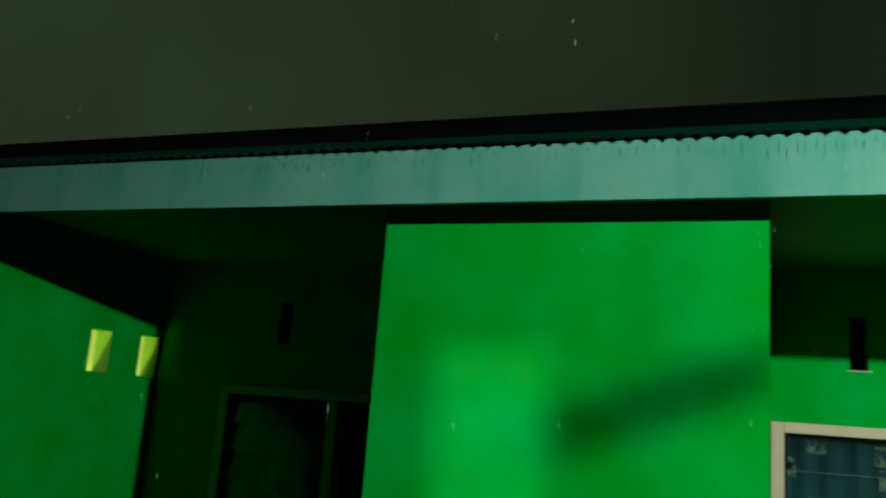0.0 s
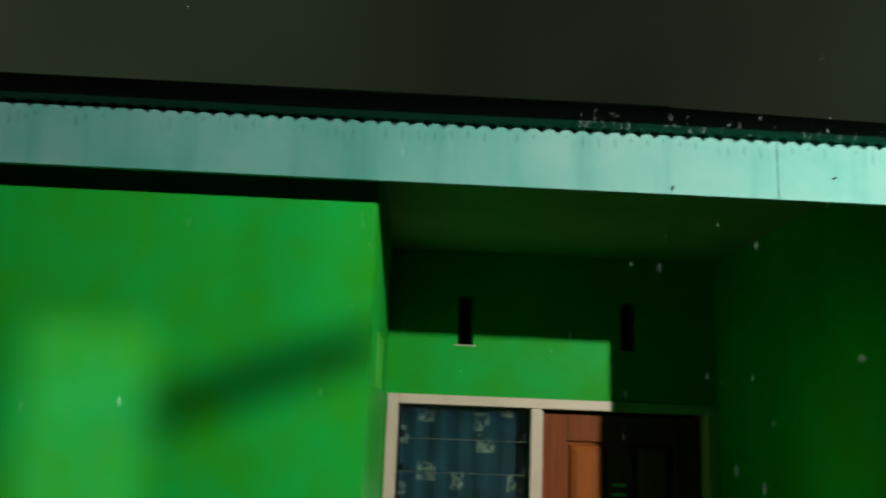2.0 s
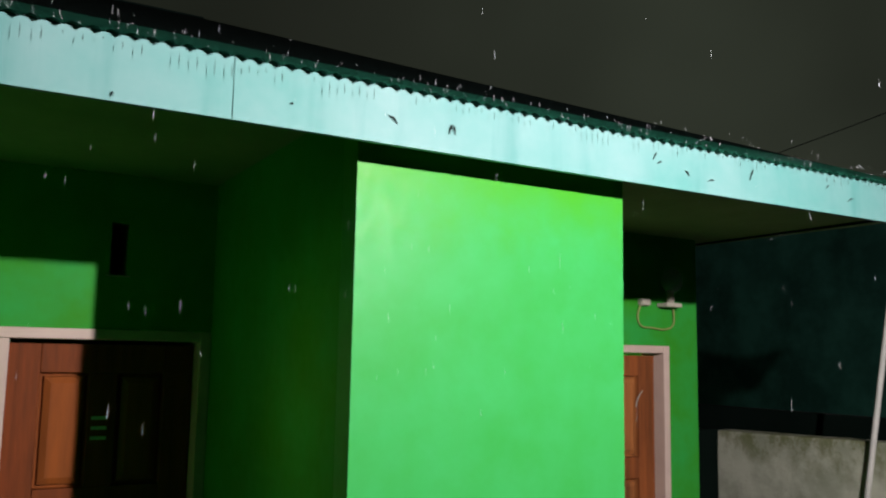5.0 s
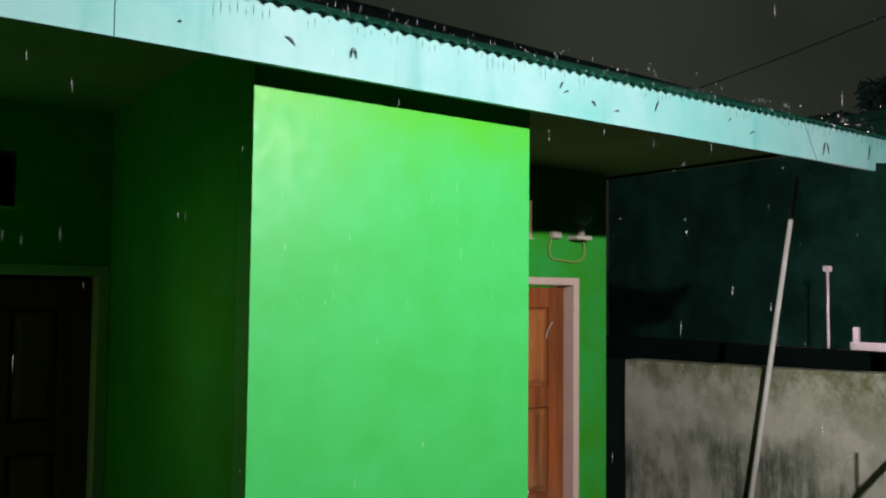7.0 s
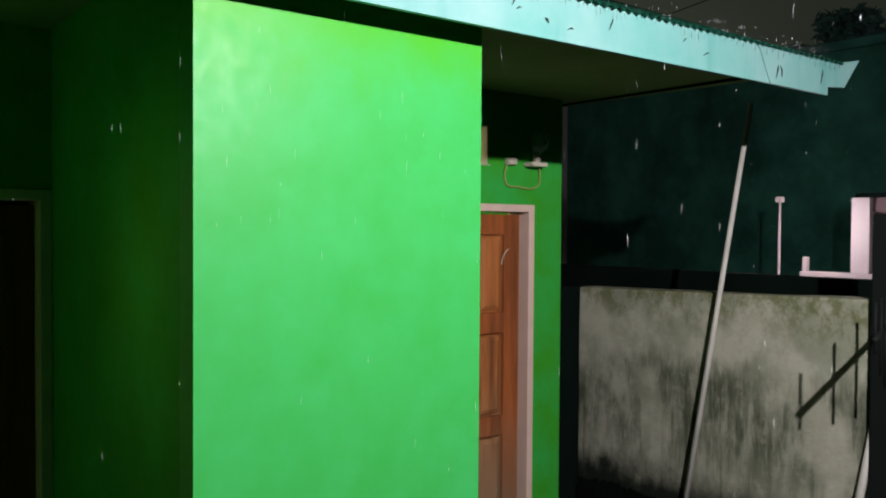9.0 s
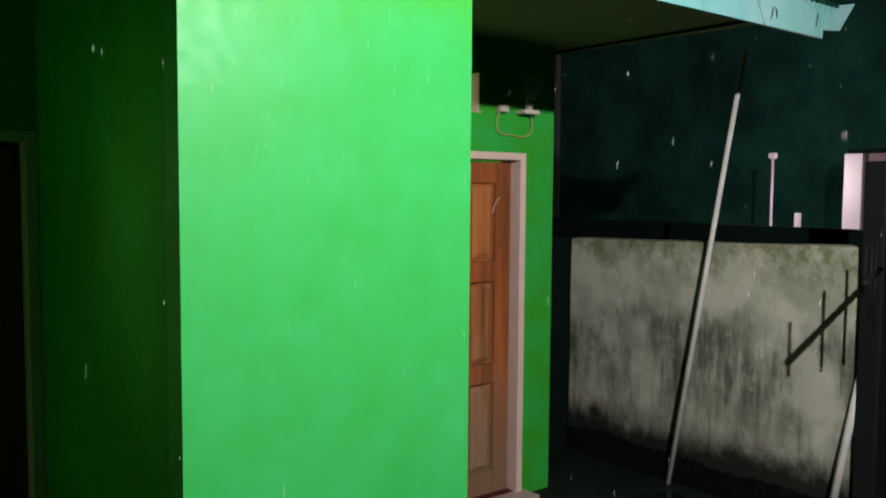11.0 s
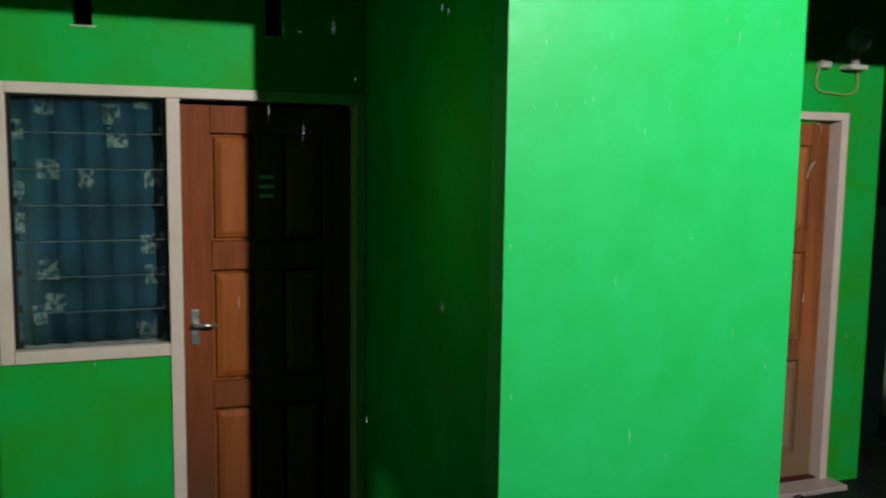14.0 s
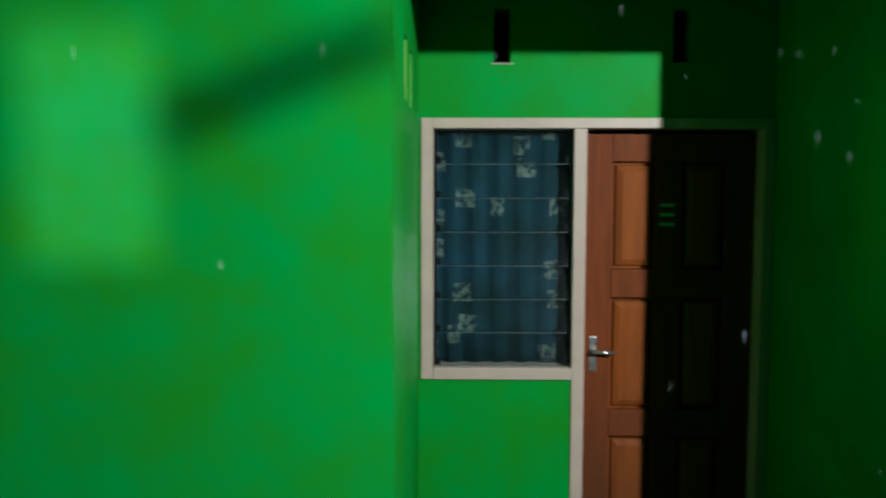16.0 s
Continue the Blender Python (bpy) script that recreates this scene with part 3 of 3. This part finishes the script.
part("strip", boxed(3.128, 3.84, 0.01, 0.064, 0.0305, 0.037, bevel=0.002), RED, sill)
step2 = thing("threshold", "pale pink tile threshold under a door", "threshold", boxed(0.45, 1.22, -0.10, 0.079, 0.001, 0.03, bevel=0.005), TILE, kind="structure")

# ---- fittings above the end door ----
plug = thing("junction_box", "small pale plastic junction box above the door", "junction box")
part("body", boxed(3.658, 3.722, -0.040, -0.001, 2.275, 2.315, bevel=0.006), PALE, plug)
part("cover", boxed(3.661, 3.719, -0.045, -0.0405, 2.279, 2.311, bevel=0.003), PALE, plug)
lh = thing("wall_lamp", "unlit glass bulb in a pale lamp holder on the wall", "lamp")
part("holder", boxed(3.805, 3.925, -0.085, -0.001, 2.272, 2.296, bevel=0.006), PALE, lh)
neck = bmesh.new()
rod(neck, (3.862, -0.055, 2.297), (3.862, -0.055, 2.365), 0.022, 0.02, 20)
part("socket", neck, PALE, lh, smooth=True)
glass = bmesh.new()
bmesh.ops.create_uvsphere(glass, u_segments=32, v_segments=20, radius=0.062, matrix=Matrix.Translation((3.862, -0.066, 2.425)) @ Matrix.Diagonal((1, 1, 1.2, 1)))
part("bulb", glass, BULB, lh, "clear unlit glass bulb", smooth=True)


def tube(name, label, category, points, radius, mat, **k):
    cu = bpy.data.curves.new(name, "CURVE")
    cu.dimensions, cu.bevel_depth, cu.bevel_resolution, cu.resolution_u = "3D", radius, 2, 8
    sp = cu.splines.new("BEZIER")
    sp.bezier_points.add(len(points) - 1)
    for p, co in zip(sp.bezier_points, points):
        p.co, p.handle_left_type, p.handle_right_type = co, "AUTO", "AUTO"
    tmp = bpy.data.objects.new(name, cu)
    scene.collection.objects.link(tmp)
    me = bpy.data.meshes.new_from_object(tmp.evaluated_get(bpy.context.evaluated_depsgraph_get()))
    bpy.data.objects.remove(tmp)
    bpy.data.curves.remove(cu)
    me.name = name
    me.materials.clear()
    me.materials.append(mat)
    return tagged(new(name, me), label, category, **k)


tube("lamp_cable", "yellowed cable looping from the junction box to the lamp holder", "cable",
     [(3.662, -0.02, 2.276), (3.650, -0.012, 2.21), (3.672, -0.01, 2.165), (3.76, -0.01, 2.152), (3.885, -0.01, 2.15), (3.925, -0.01, 2.175), (3.93, -0.012, 2.22), (3.915, -0.02, 2.272)],
     0.0055, CABLE)

# ---- yard ----
wall = thing("garden_wall", "stained grey plaster garden wall with moss and damp streaks", "wall", kind="structure")
bm = bmesh.new()
box(bm, 4.93, 5.09, -1.49, 0.60, -0.2, 1.52, bevel=0.012)
bmesh.ops.subdivide_edges(bm, edges=bm.edges[:], cuts=6, use_grid_fill=True)
for v in bm.verts:
    v.co += Vector((0.006 * noise.noise(v.co * 3), 0, (0.008 * noise.noise(v.co * 4 + Vector((9, 0, 0))) - 0.027 * v.co.y - 0.011) * (v.co.z > 1.4)))
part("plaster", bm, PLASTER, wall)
thing("garden_wall_rear", "dark wall beside the end of the row", "wall", panel("x", 4.126, 5.09, -0.2, 1.50, 0.607, 0.74), DARK_PLASTER, kind="structure")
thing("garden_wall_outer", "dark outer wall behind the plaster wall", "wall", panel("y", -4.0, 6.0, -0.2, 1.594, 5.9, 6.05), DARK_PLASTER, kind="structure")
thing("gate_post", "dark steel gate post at the end of the wall", "gate post", boxed(4.88, 5.0, -1.63, -1.51, -0.04, 2.0, bevel=0.01), DARK)

gate = thing("gate_leaf", "open dark steel gate leaf with upright bars on a rail", "gate")
bm = bmesh.new()
rod(bm, (4.08, -1.914, 1.444), (4.93, -1.594, 1.444), 0.0145)
part("rail", bm, DARK, gate, smooth=True)
for gx, gy, foot_z in ((4.087, -1.911, 1.38), (4.347, -1.815, 1.25), (4.551, -1.740, 1.16)):
    bm = bmesh.new()
    rod(bm, (gx, gy, foot_z), (gx, gy, 1.605), 0.006)
    part("bar", bm, DARK, gate, smooth=True)

pole = thing("leaning_pole", "plain pale pole leaning upright beside the garden wall", "pole")
p0, p1 = Vector((4.855, -0.352, -0.035)), Vector((4.875, -0.797, 2.655))
bm = bmesh.new()
rod(bm, p0, p1, 0.019, 0.014)
part("shaft", bm, PIPE, pole, smooth=True)
short = thing("short_pole", "short pale pole leaning beside the garden wall", "pole")
bm = bmesh.new()
rod(bm, (4.84, -1.40, -0.035), (4.93, -1.552, 1.11), 0.024, 0.019)
part("shaft", bm, PIPE, short, smooth=True)


# ---- neighbour's house, far behind the wall ----
house = thing("neighbour_house", "pale house with white porch pillars, partly seen over the wall", "house")
part("wall", boxed(13.2, 13.4, -4.0, 1.6, -0.05, 2.34), GREY, house)
for y, w in ((1.71, 0.24), (-1.2, 0.24)):
    part("pillar", boxed(11.3, 11.3 + w, y - w / 2, y + w / 2, 1.366, 2.34, bevel=0.01), HOUSE, house)
part("beam", boxed(11.36, 11.52, -4.0, 1.588, 2.16, 2.34, bevel=0.01), MAUVE, house, "dull mauve painted beam")
part("porch_wall", boxed(11.25, 11.45, -4.0, 2.5, -0.05, 1.365, bevel=0.01), HOUSE, house)
screen = part("screen", boxed(11.42, 11.45, -4.0, 1.588, 1.387, 2.158), MAUVE, house, "dull mauve slatted screen")
for i in range(9):
    part("slat", boxed(11.385, 11.419, -4.0, 1.586, 1.46 + 0.077 * i, 1.51 + 0.077 * i, bevel=0.004), MAUVE, screen)
part("stub_post", boxed(11.3, 11.37, 2.42, 2.49, 1.366, 1.56, bevel=0.01), HOUSE, house)
part("roof", boxed(11.34, 13.6, -4.1, 1.80, 2.342, 2.40), SHEET, house)
lampost = thing("street_pole", "thin pale pole behind the garden wall", "pole")
bm = bmesh.new()
rod(bm, (11.3, 2.83, -0.04), (11.3, 2.83, 2.30), 0.019)
part("shaft", bm, HOUSE, lampost, smooth=True)
part("cap", boxed(11.255, 11.345, 2.785, 2.875, 2.302, 2.38, bevel=0.01), HOUSE, lampost)
for y, h in ((7.0, 5.08), (-6.0, 6.92)):
    bm = bmesh.new()
    rod(bm, (11.34, y, -0.04), (11.34, y, h), 0.07, 0.05)
    thing("utility_pole", "plain concrete pole that carries the power line", "pole", bm, GREY, group="utility poles")
tube("power_line", "thin dark overhead power line", "cable", [(11.34, 7.0, 5.06), (11.34, 4.51, 5.30), (11.34, 2.0, 5.63), (11.34, -6.0, 6.9)], 0.008, DARK)


def tree(at, height, spread, leaves, seed, label, low=0.3, size=0.11, limbs=14, loose=0.36):
    rnd = random.Random(seed)
    t = thing("tree", label, "tree", at=at, group="trees behind the wall")
    bm = bmesh.new()
    rod(bm, (0, 0, 0), (0.1, 0.05, height * 0.55), 0.14, 0.08, 9)
    tips = []
    for i in range(limbs):
        a = rnd.uniform(0, 6.28)
        start = Vector((0.1, 0.05, height * rnd.uniform(0.3, 0.55)))
        tip = Vector((math.cos(a) * spread * rnd.uniform(0.4, 0.95), math.sin(a) * spread * rnd.uniform(0.4, 0.95), height * rnd.uniform(low, 1.0)))
        rod(bm, start, tip, 0.05, 0.015, 6)
        tips.append(tip)
    part("trunk", bm, BARK, t)
    verts, faces = [], []
    for _ in range(leaves):
        c = rnd.choice(tips) + Vector([max(-1.3, min(1.3, rnd.gauss(0, 1))) * loose for _ in range(3)])
        rot = Euler((rnd.uniform(-1.2, 1.2), rnd.uniform(-1.2, 1.2), rnd.uniform(0, 6.28))).to_matrix()
        L = rnd.uniform(size * 0.4, size)
        n = len(verts)
        verts += [c + rot @ Vector(p) for p in ((0, -L, 0), (L * 0.4, 0, 0.02), (0, L, -0.02), (-L * 0.4, 0, 0.02))]
        faces.append((n, n + 1, n + 2, n + 3))
    me = bpy.data.meshes.new("crown")
    me.from_pydata(verts, [], faces)
    me.materials.append(LEAF)
    crown = new("crown", me)
    crown.parent = t
    return t


tree((16.4, 3.6, -0.04), 5.9, 1.2, 14000, 3, "leafy tree dark against the night sky", size=0.15, loose=0.30)
tree((17.4, 0.4, -0.04), 6.2, 1.5, 14000, 8, "leafy tree dark against the night sky", size=0.15, loose=0.30)
tree((18.0, 6.5, -0.04), 5.4, 1.6, 12000, 9, "leafy tree dark against the night sky", size=0.15, loose=0.30)

block = thing("neighbour_building", "tall plain building with dark weathered blue-green walls", "building")
part("wall", boxed(14.0, 14.25, -6.0, 16.0, -0.05, 4.85, bevel=0.02), TEAL, block)
part("parapet", boxed(13.96, 14.29, -6.0, 16.0, 4.852, 5.0, bevel=0.02), TEAL, block)
part("plinth", boxed(13.9, 13.998, -6.0, 16.0, -0.05, 1.0, bevel=0.02), GREY, block)

# ---- closing side of the yard, unseen: lamp post and added light shapers ----
# slots are cut to shape patches on blocks one and two
thing("wall_south", "plain wall added on the unseen side of the yard, with two light-shaping slots", "wall",
      panel("x", -9.0, 9.0, -0.1, 2.9, -6.6, -6.5, [(-2.495, -2.355, 2.085, 2.285), (-1.915, -1.835, 1.55, 1.795)]), DARK_PLASTER, kind="structure")
post = thing("yard_lamp", "yard lamp on a thin steel post", "lamp")
bm = bmesh.new()
rod(bm, (2.016, -4.45, -0.04), (2.016, -4.45, 3.07), 0.03)
part("post", bm, DARK, post)
bm = bmesh.new()
rod(bm, (2.016, -4.45, 3.0), (2.016, -3.9, 3.0), 0.015)
part("arm", bm, DARK, post)
bm = bmesh.new()
rod(bm, (2.016, -3.9, 2.9), (2.016, -3.9, 3.0), 0.05, 0.03)
part("shade", bm, DARK, post)

# unseen bracket, added so its bar shades a slanting band on block one
hanger = thing("shade_bracket", "added thin bracket on the lamp post whose short bar casts a band of shade", "bracket")
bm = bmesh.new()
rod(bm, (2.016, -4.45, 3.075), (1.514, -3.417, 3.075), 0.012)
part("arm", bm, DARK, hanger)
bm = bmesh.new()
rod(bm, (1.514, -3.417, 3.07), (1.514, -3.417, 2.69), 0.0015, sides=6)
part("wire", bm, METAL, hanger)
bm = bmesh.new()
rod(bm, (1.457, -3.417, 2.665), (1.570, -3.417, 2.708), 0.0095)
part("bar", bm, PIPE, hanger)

# ---- small things ----
for unit in UNITS:
    for dx in (0.086, 0.812):
        thing("vent_sill", "pale unpainted plaster sill of a narrow vent", "vent sill",
              boxed(unit + dx - 0.012, unit + dx + 0.08, -0.006, 0.05, 2.266, 2.2715, bevel=0.001), PALE, kind="structure")

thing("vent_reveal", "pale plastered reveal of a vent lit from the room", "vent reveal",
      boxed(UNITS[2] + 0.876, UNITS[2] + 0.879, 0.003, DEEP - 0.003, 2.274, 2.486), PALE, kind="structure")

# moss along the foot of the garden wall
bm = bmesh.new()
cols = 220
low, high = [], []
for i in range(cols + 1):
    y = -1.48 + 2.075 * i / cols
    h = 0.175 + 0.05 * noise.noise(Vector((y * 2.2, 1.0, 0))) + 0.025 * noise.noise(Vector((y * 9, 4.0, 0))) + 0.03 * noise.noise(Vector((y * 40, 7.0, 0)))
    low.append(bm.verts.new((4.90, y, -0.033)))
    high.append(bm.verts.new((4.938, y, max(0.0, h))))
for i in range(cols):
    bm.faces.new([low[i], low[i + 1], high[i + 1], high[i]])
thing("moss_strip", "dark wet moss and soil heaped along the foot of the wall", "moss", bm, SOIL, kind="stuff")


def dead_leaf(x, z, length, angle):
    bm = bmesh.new()
    d = Vector((math.cos(angle), 0, math.sin(angle))) * length / 2
    c = Vector((x, FY - 0.004, z))
    mid = c + Vector((0, -0.003, length * 0.12))
    rod(bm, c - d, mid, 0.001, 0.0026, 6)
    rod(bm, mid, c + d, 0.0026, 0.001, 6)
    return thing("dead_leaf", "dark dead leaf stuck to the wet fascia", "leaf", bm, DIRT, group="leaves on the fascia")


for x, z, length, deg in ((1.269, 2.605, 0.035, -35), (1.45, 2.604, 0.03, 80), (1.462, 2.604, 0.03, 105), (2.225, 2.632, 0.03, 60), (2.245, 2.612, 0.025, 20),
                          (2.37, 2.592, 0.025, -40), (2.481, 2.579, 0.03, 10), (2.684, 2.625, 0.045, 65), (3.238, 2.594, 0.04, 20), (3.10, 2.63, 0.025, 40),
                          (3.74, 2.585, 0.06, 75), (3.77, 2.59, 0.05, 110), (4.103, 2.605, 0.07, 78), (0.55, 2.552, 0.012, 90), (0.98, 2.60, 0.008, 0)):
    dead_leaf(x, z, length, radians(deg))


def drops(name, label, places, mat):
    verts, faces = [], []
    for c, r, half in places:
        n = len(verts)
        verts += [c + Vector((0, 0, half)), c + Vector((r, 0, 0)), c + Vector((0, r, -half * 0.2)), c + Vector((-r, 0, 0)), c + Vector((0, -r, -half * 0.2)), c + Vector((0, 0, -half))]
        faces += [(n, n + 1 + i, n + 1 + (i + 1) % 4) for i in range(4)] + [(n + 5, n + 1 + (i + 1) % 4, n + 1 + i) for i in range(4)]
    me = bpy.data.meshes.new(name)
    me.from_pydata(verts, [], faces)
    me.materials.append(mat)
    return tagged(new(name, me), label, "rain", kind="stuff")


rnd = random.Random(11)
falling = []
for _ in range(230):
    falling.append((Vector((rnd.uniform(-2.2, 4.5), rnd.uniform(-2.7, -1.75), rnd.uniform(0.3, 3.4))), rnd.uniform(0.00025, 0.0005), rnd.uniform(0.006, 0.018)))
for _ in range(60):
    falling.append((Vector((rnd.uniform(-0.4, 4.0), rnd.uniform(-1.76, -1.68), rnd.uniform(1.9, 2.6))), rnd.uniform(0.0002, 0.0004), rnd.uniform(0.006, 0.018)))
drops("rain_drops", "falling rain drops catching the lamp light", falling, WATER)
hanging = []
count = int((ROOF_X1 + 3.0) / 0.0425)
for i in range(count):
    if rnd.random() < 0.8:
        half = rnd.uniform(0.004, 0.026)
        hanging.append((Vector((ROOF_X0 + 0.0425 * round((-3.0 - ROOF_X0) / 0.0425 + i), EAVE_Y - 0.003, EAVE_Z - 0.017 - half)), 0.0011, half))
drops("eave_drips", "thin water drips hanging from the edge of the roof sheet", hanging, DIRT)
splash = []
for _ in range(260):
    splash.append((Vector((0.3 + 4.0 * rnd.random() ** 1.3, EAVE_Y + rnd.uniform(-0.02, 0.1), EAVE_Z + abs(rnd.gauss(0.012, 0.018)) + 0.012)), rnd.uniform(0.0003, 0.0007), rnd.uniform(0.002, 0.012)))
drops("rain_splashes", "rain splashing on the edge of the roof", splash, WATER)


def puddle(x, y, rx, ry, seed):
    bm = bmesh.new()
    rim = []
    for i in range(40):
        a = i / 40 * 2 * math.pi
        k = 1 + 0.35 * noise.noise(Vector((math.cos(a) * 1.3, math.sin(a) * 1.3, seed)))
        rim.append(bm.verts.new((x + rx * k * math.cos(a), y + ry * k * math.sin(a), -0.0325)))
    bm.faces.new(rim)
    return thing("puddle", "shallow dark rain puddle on the yard", "puddle", bm, PUDDLE, group="puddles")


puddle(4.5, -0.55, 0.26, 0.16, 2.0)

sandal = thing("sandal", "black rubber sandal lying by the tile threshold", "sandal")
bm = bmesh.new()
sole = [bm.verts.new((3.50 + 0.105 * math.cos(a), -0.235 + 0.042 * math.sin(a) * (1.15 if math.cos(a) > 0 else 0.85), 0.002)) for a in [i / 24 * 2 * math.pi for i in range(24)]]
upper = [bm.verts.new((v.co.x, v.co.y, 0.026)) for v in sole]
bm.faces.new(sole), bm.faces.new(upper)
for i in range(24):
    bm.faces.new([sole[i], sole[(i + 1) % 24], upper[(i + 1) % 24], upper[i]])
part("sole", bm, DARK, sandal)
bm = bmesh.new()
for side in (-1, 1):
    rod(bm, (3.56, -0.235, 0.03), (3.515, -0.235 + side * 0.02, 0.06), 0.006, sides=8)
    rod(bm, (3.515, -0.235 + side * 0.02, 0.06), (3.46, -0.235 + side * 0.036, 0.026), 0.006, sides=8)
part("strap", bm, DARK, sandal)
tube("wire_hook", "thin pale bent wire on the end door", "hook", [(3.70, 0.064, 1.70), (3.705, 0.056, 1.745), (3.735, 0.054, 1.785), (3.752, 0.064, 1.79)], 0.003, PALE)
